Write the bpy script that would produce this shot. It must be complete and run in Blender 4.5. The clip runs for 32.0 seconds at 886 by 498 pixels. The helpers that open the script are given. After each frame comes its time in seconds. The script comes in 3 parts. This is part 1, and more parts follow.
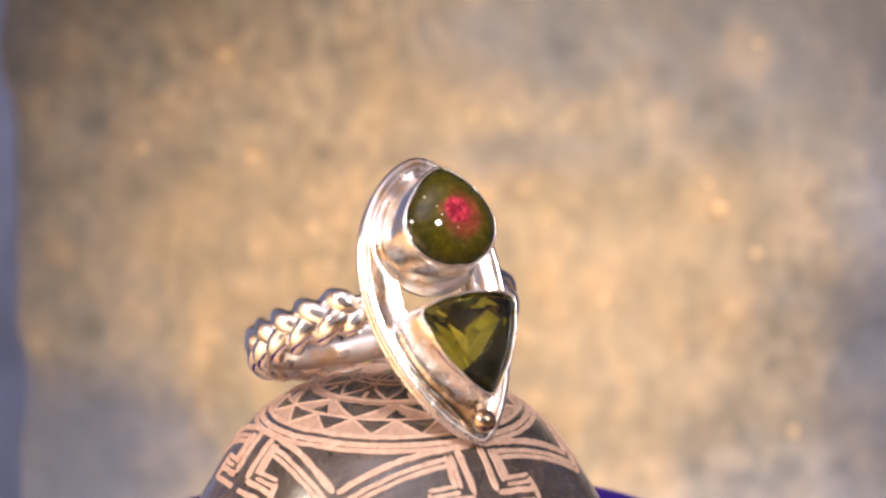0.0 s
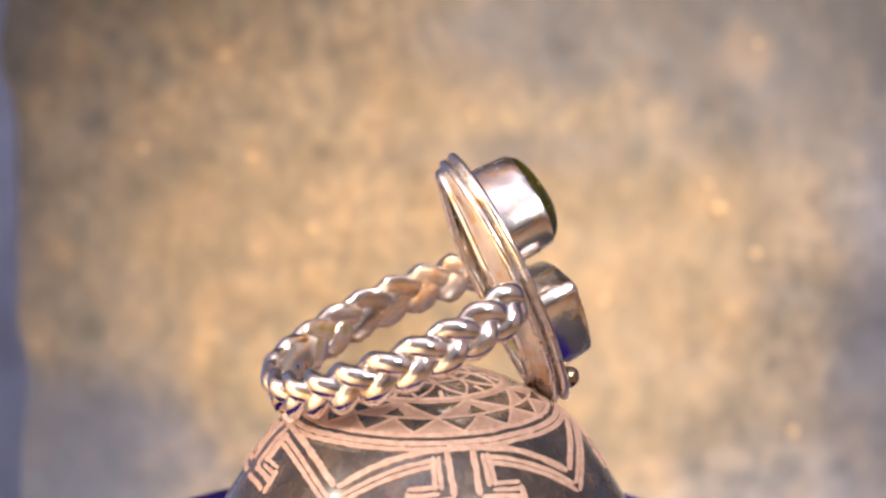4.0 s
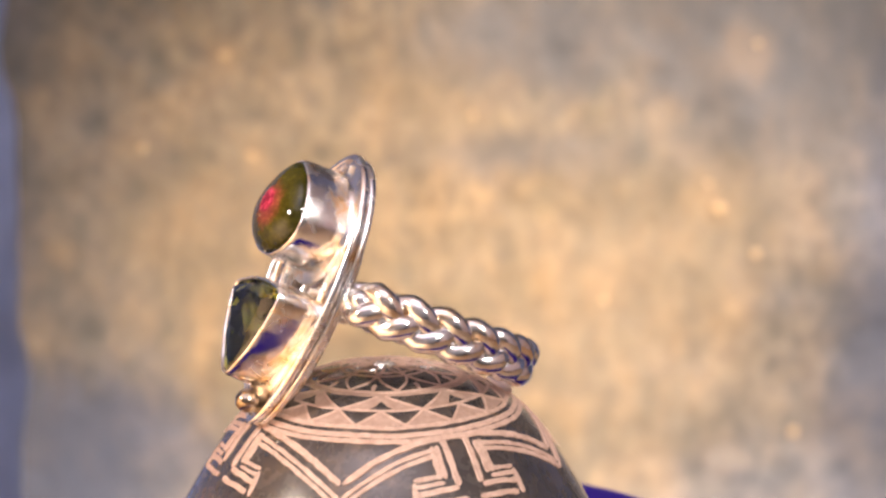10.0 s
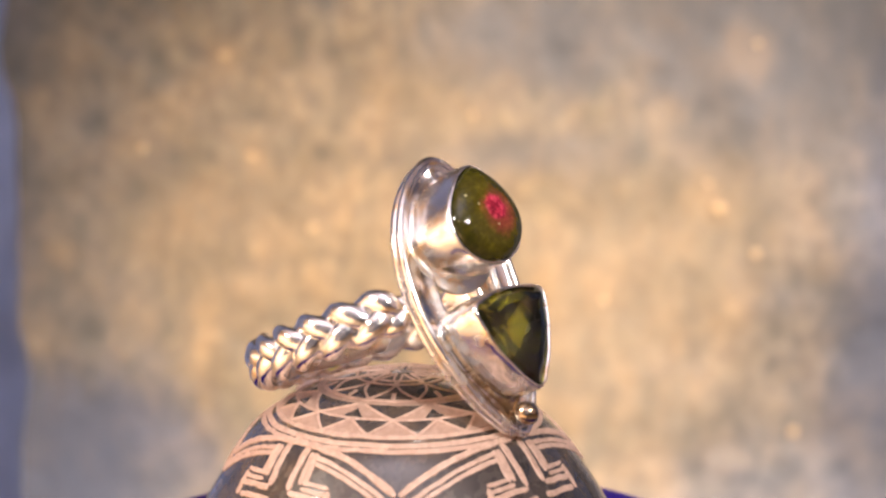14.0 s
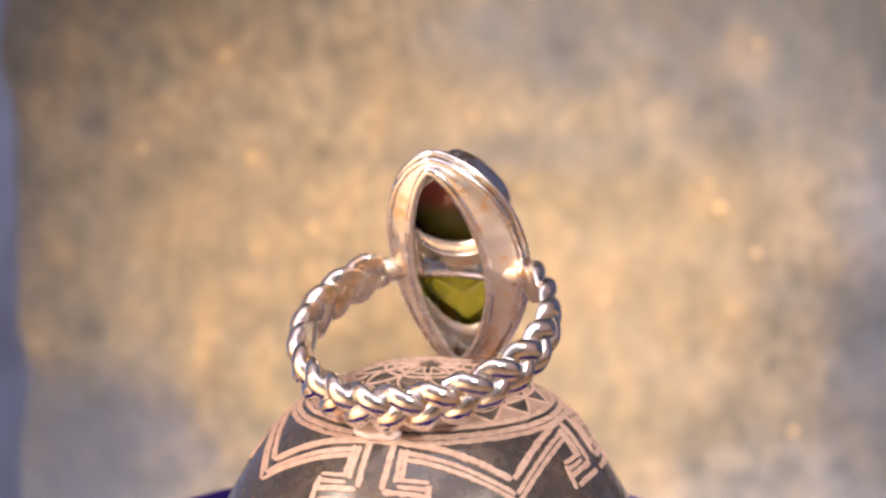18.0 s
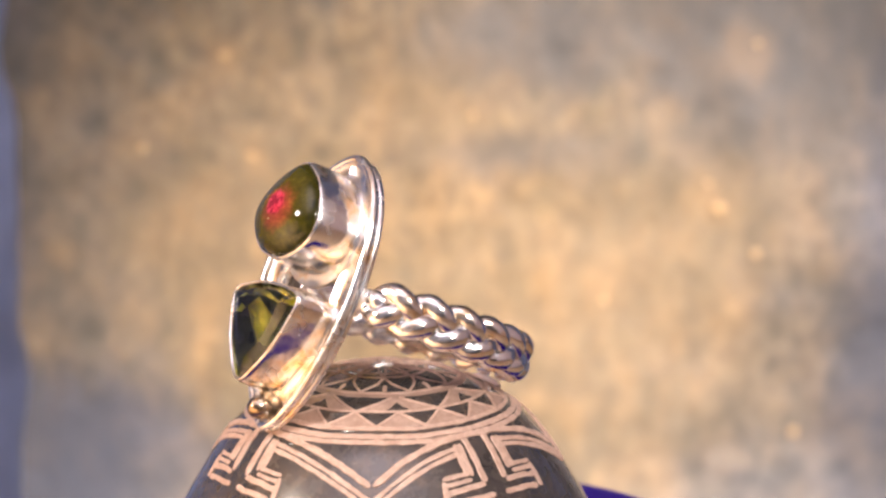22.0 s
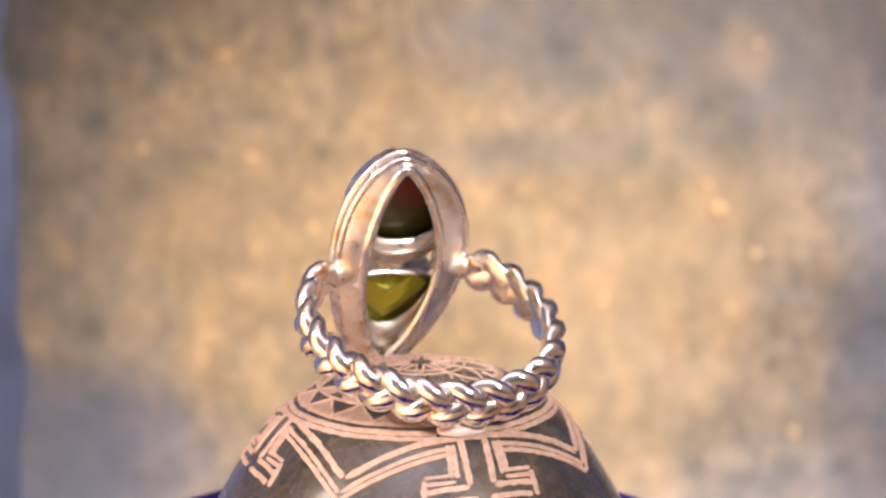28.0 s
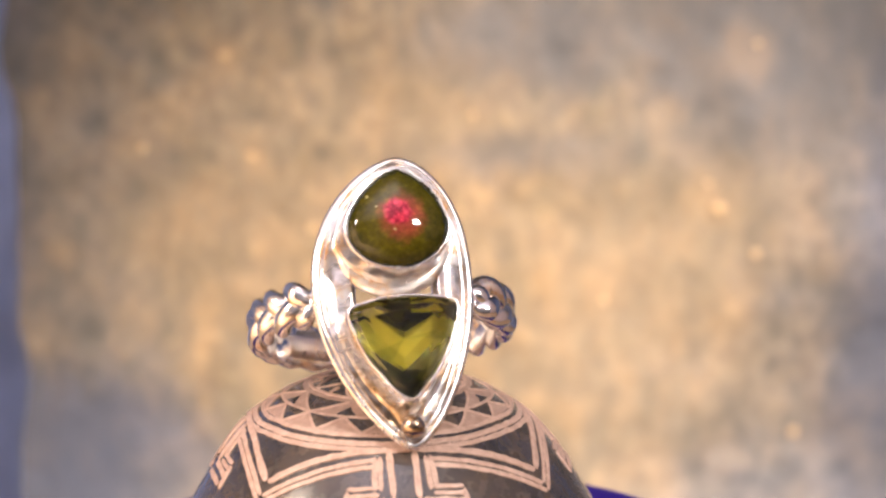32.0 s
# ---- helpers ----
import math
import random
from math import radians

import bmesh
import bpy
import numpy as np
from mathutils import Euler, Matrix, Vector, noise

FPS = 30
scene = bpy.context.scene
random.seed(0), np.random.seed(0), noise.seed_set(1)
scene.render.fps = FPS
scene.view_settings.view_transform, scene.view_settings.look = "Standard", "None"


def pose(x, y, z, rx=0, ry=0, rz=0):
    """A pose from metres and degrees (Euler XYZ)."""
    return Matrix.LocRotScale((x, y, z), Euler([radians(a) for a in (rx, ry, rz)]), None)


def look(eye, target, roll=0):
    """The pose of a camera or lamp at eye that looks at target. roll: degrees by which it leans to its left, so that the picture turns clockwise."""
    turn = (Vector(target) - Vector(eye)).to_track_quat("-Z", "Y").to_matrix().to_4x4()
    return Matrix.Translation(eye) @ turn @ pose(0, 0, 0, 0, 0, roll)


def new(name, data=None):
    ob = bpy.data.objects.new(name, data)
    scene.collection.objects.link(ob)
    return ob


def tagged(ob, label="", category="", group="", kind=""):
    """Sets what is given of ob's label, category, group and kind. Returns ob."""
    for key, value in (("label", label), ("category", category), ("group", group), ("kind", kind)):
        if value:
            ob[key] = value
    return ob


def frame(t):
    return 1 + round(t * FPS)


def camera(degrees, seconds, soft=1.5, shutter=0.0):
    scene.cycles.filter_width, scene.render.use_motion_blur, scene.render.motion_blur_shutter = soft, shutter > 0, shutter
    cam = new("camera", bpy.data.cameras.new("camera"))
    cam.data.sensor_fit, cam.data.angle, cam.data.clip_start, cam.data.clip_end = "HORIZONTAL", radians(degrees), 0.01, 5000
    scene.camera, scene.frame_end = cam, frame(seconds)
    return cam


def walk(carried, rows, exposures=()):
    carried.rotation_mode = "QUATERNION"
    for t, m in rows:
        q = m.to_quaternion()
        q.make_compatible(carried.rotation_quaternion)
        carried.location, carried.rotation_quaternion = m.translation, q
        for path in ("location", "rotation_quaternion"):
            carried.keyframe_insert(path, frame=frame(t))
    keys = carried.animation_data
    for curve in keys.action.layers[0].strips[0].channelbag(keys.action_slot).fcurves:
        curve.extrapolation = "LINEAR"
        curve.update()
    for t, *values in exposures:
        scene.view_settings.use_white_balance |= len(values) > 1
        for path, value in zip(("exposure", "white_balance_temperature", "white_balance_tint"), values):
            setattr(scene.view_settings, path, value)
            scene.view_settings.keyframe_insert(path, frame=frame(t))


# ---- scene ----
# One unit of the plan is 0.048 mm; the turning axis is the world's z axis.
S = 4.8e-5
Z0 = 0.100

cam = camera(30.0, 32.0, soft=2.4)
EYE = Vector((66.15 * S, -2853.5 * S, Z0 + 661.75 * S))
STAND = look(EYE, EYE + Vector((0.0, 0.98844, -0.15163)), -0.245)
walk(cam, [(0.0, STAND), (32.0, STAND)])
cam.data.dof.use_dof = True
cam.data.dof.focus_distance = 0.134
cam.data.dof.aperture_fstop = 28.0

# ---- world, lamps ----
world = bpy.data.worlds.new("dark_outside")
scene.world = world
world.use_nodes = True
world.node_tree.nodes["Background"].inputs["Color"].default_value = (0.02, 0.02, 0.03, 1)


def area_lamp(name, at, target, size, watts, colour, beam=180):
    data = bpy.data.lights.new(name, "AREA")
    data.shape, data.size, data.energy, data.color, data.spread = "SQUARE", size, watts, colour, radians(beam)
    ob = new(name, data)
    ob.matrix_world = look(at, target)
    return ob


HEAD = (0, 0, Z0 + 0.008)
WHITE = (1.0, 0.93, 0.88)
area_lamp("lamp_left", (-0.40, -0.20, Z0 + 0.30), HEAD, 0.055, 0.23, WHITE, 60)
area_lamp("lamp_right", (0.27, -0.36, Z0 + 0.30), HEAD, 0.045, 0.24, WHITE, 60)
# added fills with no known source: brighten the surfaces the silver reflects
area_lamp("ceiling_fill", (-0.05, -0.22, 0.44), (-0.05, -0.62, 0.76), 0.26, 5.3, (1.0, 0.91, 0.90), 165)
area_lamp("table_fill", (-0.12, -0.24, 0.50), (-0.50, -0.36, 0.0), 0.25, 12.0, (1.0, 0.87, 0.79), 98)
spot = bpy.data.lights.new("spot_lamp", "SPOT")
spot.energy, spot.color, spot.spot_size, spot.spot_blend, spot.shadow_soft_size = 91.0, (1.0, 0.84, 0.83), radians(21.5), 1.0, 0.02
new("spot_lamp", spot).matrix_world = look((0.26, -0.22, Z0 + 0.35), (0.002, 0.16, Z0 - 0.068))


# ---- materials ----
def material(name):
    m = bpy.data.materials.new(name)
    m.use_nodes = True
    return m, m.node_tree, m.node_tree.nodes["Principled BSDF"]


def node(tree, kind, **sockets):
    n = tree.nodes.new(kind)
    for key, value in sockets.items():
        n.inputs[key.replace("_", " ")].default_value = value
    return n


def ramp(tree, source, stops):
    n = tree.nodes.new("ShaderNodeValToRGB")
    els = n.color_ramp.elements
    while len(els) < len(stops):
        els.new(0.5)
    for e, (pos, col) in zip(els, stops):
        e.position, e.color = pos, (*col, 1)
    tree.links.new(source, n.inputs["Fac"])
    return n


def bump(tree, shader, source, strength, distance):
    n = node(tree, "ShaderNodeBump", Strength=strength, Distance=distance)
    tree.links.new(source, n.inputs["Height"])
    tree.links.new(n.outputs["Normal"], shader.inputs["Normal"])
    return n


def noise_tex(tree, scale, detail=4.0, rough=0.55, coord="Object"):
    tc = tree.nodes.new("ShaderNodeTexCoord")
    n = node(tree, "ShaderNodeTexNoise", Scale=scale, Detail=detail, Roughness=rough)
    tree.links.new(tc.outputs[coord], n.inputs["Vector"])
    return n


def silver_material(name, tint, rough, patina=None, dents=0.28):
    """Polished by hand: fine grain, faint waves, and amber tarnish in a few patches."""
    m, t, sh = material(name)
    sh.inputs["Metallic"].default_value = 1.0
    n = noise_tex(t, 900, 5)
    c = ramp(t, n.outputs["Fac"], [(0.3, tuple(0.90 * k for k in tint)), (0.7, tint)])
    stain = noise_tex(t, 420, 5, 0.7)
    mask = ramp(t, stain.outputs["Fac"], [(0.50, (0, 0, 0)), (0.66, (1, 1, 1))])
    mix = t.nodes.new("ShaderNodeMix")
    mix.data_type = "RGBA"
    mix.inputs["B"].default_value = (0.89, 0.65, 0.40, 1)
    t.links.new(mask.outputs["Color"], mix.inputs["Factor"])
    t.links.new(c.outputs["Color"], mix.inputs["A"])
    result = mix.outputs["Result"]
    if patina:
        # dark bronze patina, thickest at the pointed lower end
        tc = t.nodes.new("ShaderNodeTexCoord")
        sep = t.nodes.new("ShaderNodeSeparateXYZ")
        t.links.new(tc.outputs["Object"], sep.inputs["Vector"])
        rng = node(t, "ShaderNodeMapRange")
        for key, value in (("From Min", patina[0]), ("From Max", patina[1]), ("To Min", 0.30), ("To Max", 0.0)):
            rng.inputs[key].default_value = value
        t.links.new(sep.outputs["Y"], rng.inputs["Value"])
        add = t.nodes.new("ShaderNodeMath")
        add.operation = "ADD"
        t.links.new(rng.outputs["Result"], add.inputs[0])
        t.links.new(noise_tex(t, 1100, 6, 0.7).outputs["Fac"], add.inputs[1])
        spots = ramp(t, add.outputs["Value"], [(0.62, (0, 0, 0)), (0.78, (0.85, 0.85, 0.85))])
        over = t.nodes.new("ShaderNodeMix")
        over.data_type = "RGBA"
        over.inputs["B"].default_value = (0.30, 0.19, 0.09, 1)
        t.links.new(spots.outputs["Color"], over.inputs["Factor"])
        t.links.new(result, over.inputs["A"])
        result = over.outputs["Result"]
    t.links.new(result, sh.inputs["Base Color"])
    n2 = noise_tex(t, 500, 2)
    r = ramp(t, n2.outputs["Fac"], [(0.3, (rough * 0.6,) * 3), (0.75, (rough * 1.7,) * 3)])
    t.links.new(r.outputs["Color"], sh.inputs["Roughness"])
    bump(t, sh, noise_tex(t, 400, 4 + 6 * dents, 0.6).outputs["Fac"], dents, 0.00016)
    return m


SILVER = silver_material("polished_silver", (0.96, 0.94, 0.93), 0.21)
SILVER_PLATE = silver_material("tarnished_silver_sheet", (0.97, 0.93, 0.88), 0.22, (-200 * S, -40 * S))
SILVER_BRAID = silver_material("burnished_silver", (0.96, 0.94, 0.925), 0.15, dents=0.5)
SILVER_SOFT = silver_material("brushed_silver", (0.97, 0.92, 0.86), 0.38)


def slip_material():
    m, t, sh = material("dark_burnished_slip")
    n = noise_tex(t, 260, 6, 0.65)
    c = ramp(t, n.outputs["Fac"], [(0.3, (0.036, 0.036, 0.041)), (0.52, (0.062, 0.057, 0.058)), (0.74, (0.145, 0.108, 0.080))])
    t.links.new(c.outputs["Color"], sh.inputs["Base Color"])
    n2 = noise_tex(t, 900, 4)
    r = ramp(t, n2.outputs["Fac"], [(0.3, (0.20,) * 3), (0.8, (0.36,) * 3)])
    t.links.new(r.outputs["Color"], sh.inputs["Roughness"])
    sh.inputs["Specular IOR Level"].default_value = 0.5
    sh.inputs["Coat Weight"].default_value = 1.0
    sh.inputs["Coat IOR"].default_value = 1.6
    sh.inputs["Coat Roughness"].default_value = 0.06
    sh.inputs["Coat Tint"].default_value = (1.0, 0.90, 0.80, 1)
    relief = bump(t, sh, n.outputs["Fac"], 0.25, 0.00008)
    t.links.new(relief.outputs["Normal"], sh.inputs["Coat Normal"])
    return m


def clay_material(name, light, dark):
    m, t, sh = material(name)
    n = noise_tex(t, 1500, 6, 0.7)
    c = ramp(t, n.outputs["Fac"], [(0.28, dark), (0.5, tuple((a + b) / 2 for a, b in zip(light, dark))), (0.68, light)])
    t.links.new(c.outputs["Color"], sh.inputs["Base Color"])
    sh.inputs["Roughness"].default_value = 0.42
    bump(t, sh, n.outputs["Fac"], 0.4, 0.0001)
    return m


SLIP = slip_material()
CLAY = clay_material("etched_clay", (0.70, 0.49, 0.385), (0.42, 0.26, 0.19))
CLAY_TOP = clay_material("scraped_clay", (0.50, 0.34, 0.26), (0.32, 0.195, 0.145))


def cabochon_material():
    m, t, sh = material("watermelon_tourmaline")
    tc = t.nodes.new("ShaderNodeTexCoord")
    wob = node(t, "ShaderNodeTexNoise", Scale=900.0, Detail=5.0, Roughness=0.65)
    t.links.new(tc.outputs["Object"], wob.inputs["Vector"])

    def zone(x, y, squeeze, wobble, lo, hi, stops):
        mp = node(t, "ShaderNodeMapping")
        mp.inputs["Location"].default_value = (-x, -y, 0)
        t.links.new(tc.outputs["Object"], mp.inputs["Vector"])
        flat = t.nodes.new("ShaderNodeVectorMath")
        flat.operation = "MULTIPLY"
        flat.inputs[1].default_value = (1.0, squeeze, 0.0)
        t.links.new(mp.outputs["Vector"], flat.inputs[0])
        ln = t.nodes.new("ShaderNodeVectorMath")
        ln.operation = "LENGTH"
        t.links.new(flat.outputs["Vector"], ln.inputs[0])
        mix = t.nodes.new("ShaderNodeMath")
        mix.operation = "MULTIPLY_ADD"
        mix.inputs[1].default_value = wobble
        t.links.new(wob.outputs["Fac"], mix.inputs[0])
        t.links.new(ln.outputs["Value"], mix.inputs[2])
        rng = node(t, "ShaderNodeMapRange")
        rng.inputs["From Min"].default_value, rng.inputs["From Max"].default_value = lo, hi
        t.links.new(mix.outputs["Value"], rng.inputs["Value"])
        return ramp(t, rng.outputs["Result"], stops).outputs["Color"]

    def blend(kind, factor, a, b):
        n = t.nodes.new("ShaderNodeMix")
        n.data_type, n.blend_type = "RGBA", kind
        for key, value in (("Factor", factor), ("A", a), ("B", b)):
            if isinstance(value, (float, tuple)):
                n.inputs[key].default_value = value
            else:
                t.links.new(value, n.inputs[key])
        return n.outputs["Result"]

    green = zone(0.0, 0.0, 0.88, 0.0009, 0.0004, 0.0041, [(0.0, (0.090, 0.063, 0.006)), (0.45, (0.078, 0.061, 0.005)), (0.72, (0.062, 0.052, 0.004)), (1.0, (0.032, 0.029, 0.003))])
    halo = zone(0.0003, 0.00005, 0.9, 0.0016, 0.0006, 0.0034, [(0.30, (0.75, 0.75, 0.75)), (0.52, (0.45, 0.45, 0.45)), (0.80, (0, 0, 0))])
    core = zone(-0.0001, 0.0004, 0.95, 0.0007, 0.0004, 0.0030, [(0.30, (1, 1, 1)), (0.44, (0, 0, 0))])
    # cracked crystal in the core
    cells = node(t, "ShaderNodeTexVoronoi", Scale=1250.0)
    cells.feature = "DISTANCE_TO_EDGE"
    warp = t.nodes.new("ShaderNodeVectorMath")
    warp.operation = "MULTIPLY_ADD"
    warp.inputs[1].default_value = (0.0016, 0.0016, 0.0016)
    t.links.new(wob.outputs["Color"], warp.inputs[0])
    t.links.new(tc.outputs["Object"], warp.inputs[2])
    t.links.new(warp.outputs["Vector"], cells.inputs["Vector"])
    crack = ramp(t, cells.outputs["Distance"], [(0.02, (0.24, 0.012, 0.03)), (0.16, (0.55, 0.035, 0.075)), (0.45, (0.72, 0.085, 0.14))])
    col = blend("MIX", halo, green, (0.36, 0.040, 0.040, 1))
    col = blend("MIX", core, col, crack.outputs["Color"])
    spots = noise_tex(t, 1500, 6, 0.7)
    tone = ramp(t, spots.outputs["Fac"], [(0.35, (0.5, 0.5, 0.5)), (0.55, (0.95, 0.95, 0.9)), (0.72, (1.8, 1.7, 1.5))])
    col = blend("MULTIPLY", 0.85, col, tone.outputs["Color"])
    # pale inclusions
    vor = node(t, "ShaderNodeTexVoronoi", Scale=1100.0)
    t.links.new(tc.outputs["Object"], vor.inputs["Vector"])
    dot = ramp(t, vor.outputs["Distance"], [(0.06, (1, 1, 1)), (0.15, (0, 0, 0))])
    few = ramp(t, vor.outputs["Color"], [(0.73, (0, 0, 0)), (0.76, (1, 1, 1))])
    both = blend("MULTIPLY", 1.0, dot.outputs["Color"], few.outputs["Color"])
    col = blend("MIX", both, col, (0.55, 0.50, 0.22, 1))
    # the flat back is cut from a paler layer
    sep = t.nodes.new("ShaderNodeSeparateXYZ")
    t.links.new(tc.outputs["Object"], sep.inputs["Vector"])
    low = node(t, "ShaderNodeMapRange")
    low.inputs["From Min"].default_value, low.inputs["From Max"].default_value = 14 * S, 30 * S
    t.links.new(sep.outputs["Z"], low.inputs["Value"])
    rise = node(t, "ShaderNodeMapRange")
    rise.inputs["From Min"].default_value, rise.inputs["From Max"].default_value = 0.0, 40 * S
    t.links.new(sep.outputs["Y"], rise.inputs["Value"])
    back = blend("MIX", rise.outputs["Result"], (0.075, 0.075, 0.020, 1), (0.25, 0.065, 0.060, 1))
    col = blend("MIX", low.outputs["Result"], back, col)
    t.links.new(col, sh.inputs["Base Color"])
    sh.inputs["Roughness"].default_value = 0.06
    sh.inputs["IOR"].default_value = 1.63
    sh.inputs["Specular IOR Level"].default_value = 0.32
    sh.inputs["Subsurface Weight"].default_value = 0.08
    sh.inputs["Subsurface Radius"].default_value = (0.001, 0.0008, 0.0003)
    sh.inputs["Subsurface Scale"].default_value = 0.6
    bump(t, sh, noise_tex(t, 1400, 2).outputs["Fac"], 0.05, 0.0001)
    return m


def gem_material(name, dark, light, rough, clear=1.0):
    m, t, sh = material(name)
    n = noise_tex(t, 700, 3)
    c = ramp(t, n.outputs["Fac"], [(0.35, dark), (0.7, light)])
    t.links.new(c.outputs["Color"], sh.inputs["Base Color"])
    sh.inputs["Transmission Weight"].default_value = clear
    sh.inputs["Roughness"].default_value = rough
    sh.inputs["IOR"].default_value = 1.62
    sh.inputs["Specular IOR Level"].default_value = 0.25
    return m


# olive, grey and pale tones also stand for lamp light falling off
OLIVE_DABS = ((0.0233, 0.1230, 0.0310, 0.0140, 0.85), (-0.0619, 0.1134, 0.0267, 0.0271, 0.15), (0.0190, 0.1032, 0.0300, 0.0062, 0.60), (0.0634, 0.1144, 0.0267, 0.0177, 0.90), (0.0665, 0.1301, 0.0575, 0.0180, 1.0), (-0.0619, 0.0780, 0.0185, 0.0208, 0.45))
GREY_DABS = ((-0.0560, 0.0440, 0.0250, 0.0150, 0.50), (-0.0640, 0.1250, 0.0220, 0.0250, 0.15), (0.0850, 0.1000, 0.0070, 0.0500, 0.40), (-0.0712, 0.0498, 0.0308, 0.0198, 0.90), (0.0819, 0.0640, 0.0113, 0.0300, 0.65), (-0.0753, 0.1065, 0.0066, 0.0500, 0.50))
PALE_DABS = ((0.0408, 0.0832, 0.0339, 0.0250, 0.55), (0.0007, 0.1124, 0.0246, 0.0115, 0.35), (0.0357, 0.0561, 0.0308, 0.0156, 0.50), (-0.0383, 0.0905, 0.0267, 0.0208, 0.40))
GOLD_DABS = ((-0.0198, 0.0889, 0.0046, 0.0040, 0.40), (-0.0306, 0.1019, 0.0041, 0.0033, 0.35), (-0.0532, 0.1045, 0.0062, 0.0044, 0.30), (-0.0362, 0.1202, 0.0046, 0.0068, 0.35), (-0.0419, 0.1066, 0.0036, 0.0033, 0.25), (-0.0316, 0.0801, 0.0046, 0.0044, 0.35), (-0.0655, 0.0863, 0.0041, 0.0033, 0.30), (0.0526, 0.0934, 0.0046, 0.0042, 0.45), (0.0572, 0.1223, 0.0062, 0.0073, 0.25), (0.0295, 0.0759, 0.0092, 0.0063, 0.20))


def backdrop_material():
    m, t, sh = material("mottled_gold_paper")
    tc = t.nodes.new("ShaderNodeTexCoord")

    def stretched(scale, detail, rough, turn, squeeze):
        mp = node(t, "ShaderNodeMapping")
        mp.inputs["Rotation"].default_value = (0, radians(turn), 0)
        mp.inputs["Scale"].default_value = (1, 1, squeeze)
        t.links.new(tc.outputs["Object"], mp.inputs["Vector"])
        n = node(t, "ShaderNodeTexNoise", Scale=scale, Detail=detail, Roughness=rough)
        t.links.new(mp.outputs["Vector"], n.inputs["Vector"])
        return n

    def blend(kind, factor, a, b):
        n = t.nodes.new("ShaderNodeMix")
        n.data_type, n.blend_type = "RGBA", kind
        for key, value in (("Factor", factor), ("A", a), ("B", b)):
            if isinstance(value, (float, tuple)):
                n.inputs[key].default_value = value
            else:
                t.links.new(value, n.inputs[key])
        return n.outputs["Result"]

    # sponged gold patch, uneven at its rim, on grey; fade also paints lamp falloff
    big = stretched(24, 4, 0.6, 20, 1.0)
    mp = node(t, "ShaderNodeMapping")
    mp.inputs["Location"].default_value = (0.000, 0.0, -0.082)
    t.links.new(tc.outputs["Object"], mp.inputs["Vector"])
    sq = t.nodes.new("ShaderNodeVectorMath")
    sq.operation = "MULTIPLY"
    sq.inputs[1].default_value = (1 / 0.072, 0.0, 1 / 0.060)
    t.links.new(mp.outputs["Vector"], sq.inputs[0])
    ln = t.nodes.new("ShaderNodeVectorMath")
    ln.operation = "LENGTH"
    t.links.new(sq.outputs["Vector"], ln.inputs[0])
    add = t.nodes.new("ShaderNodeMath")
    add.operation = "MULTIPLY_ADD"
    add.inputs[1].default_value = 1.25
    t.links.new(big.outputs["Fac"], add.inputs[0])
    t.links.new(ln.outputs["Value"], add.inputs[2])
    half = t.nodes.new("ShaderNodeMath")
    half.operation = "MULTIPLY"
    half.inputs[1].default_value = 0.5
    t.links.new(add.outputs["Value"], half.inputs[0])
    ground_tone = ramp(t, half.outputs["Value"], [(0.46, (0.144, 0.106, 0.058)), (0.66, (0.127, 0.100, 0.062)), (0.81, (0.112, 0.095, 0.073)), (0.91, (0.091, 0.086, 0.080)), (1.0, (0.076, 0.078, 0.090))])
    fine = stretched(130, 6, 0.66, 38, 0.95)
    c2 = ramp(t, fine.outputs["Fac"], [(0.32, (0.56, 0.59, 0.58)), (0.5, (0.97, 0.97, 0.97)), (0.68, (1.42, 1.34, 1.22))])
    grain = stretched(420, 4, 0.6, -60, 0.7)
    c3 = ramp(t, grain.outputs["Fac"], [(0.34, (0.70, 0.72, 0.76)), (0.66, (1.30, 1.28, 1.2))])
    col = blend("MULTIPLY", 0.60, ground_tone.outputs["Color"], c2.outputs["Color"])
    mid = stretched(48, 3, 0.55, 10, 1.25)
    c4 = ramp(t, mid.outputs["Fac"], [(0.36, (0.68, 0.73, 0.72)), (0.5, (1.0, 1.0, 1.0)), (0.64, (1.22, 1.18, 1.10))])
    col = blend("MULTIPLY", 0.35, col, c4.outputs["Color"])
    col = blend("MULTIPLY", 0.9, col, c3.outputs["Color"])
    # brush strokes that sweep up to the right
    stroke = stretched(150, 4, 0.6, 66, 0.5)
    c5 = ramp(t, stroke.outputs["Fac"], [(0.36, (0.58, 0.68, 0.76)), (0.46, (0.88, 0.93, 0.96)), (0.54, (1.06, 1.04, 1.0)), (0.64, (1.34, 1.22, 1.05))])
    # dabs of mottling and painted light falloff: place, half width and height, weight
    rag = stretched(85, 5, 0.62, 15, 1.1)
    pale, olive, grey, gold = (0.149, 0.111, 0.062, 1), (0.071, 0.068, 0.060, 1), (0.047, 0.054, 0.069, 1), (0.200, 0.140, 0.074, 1)
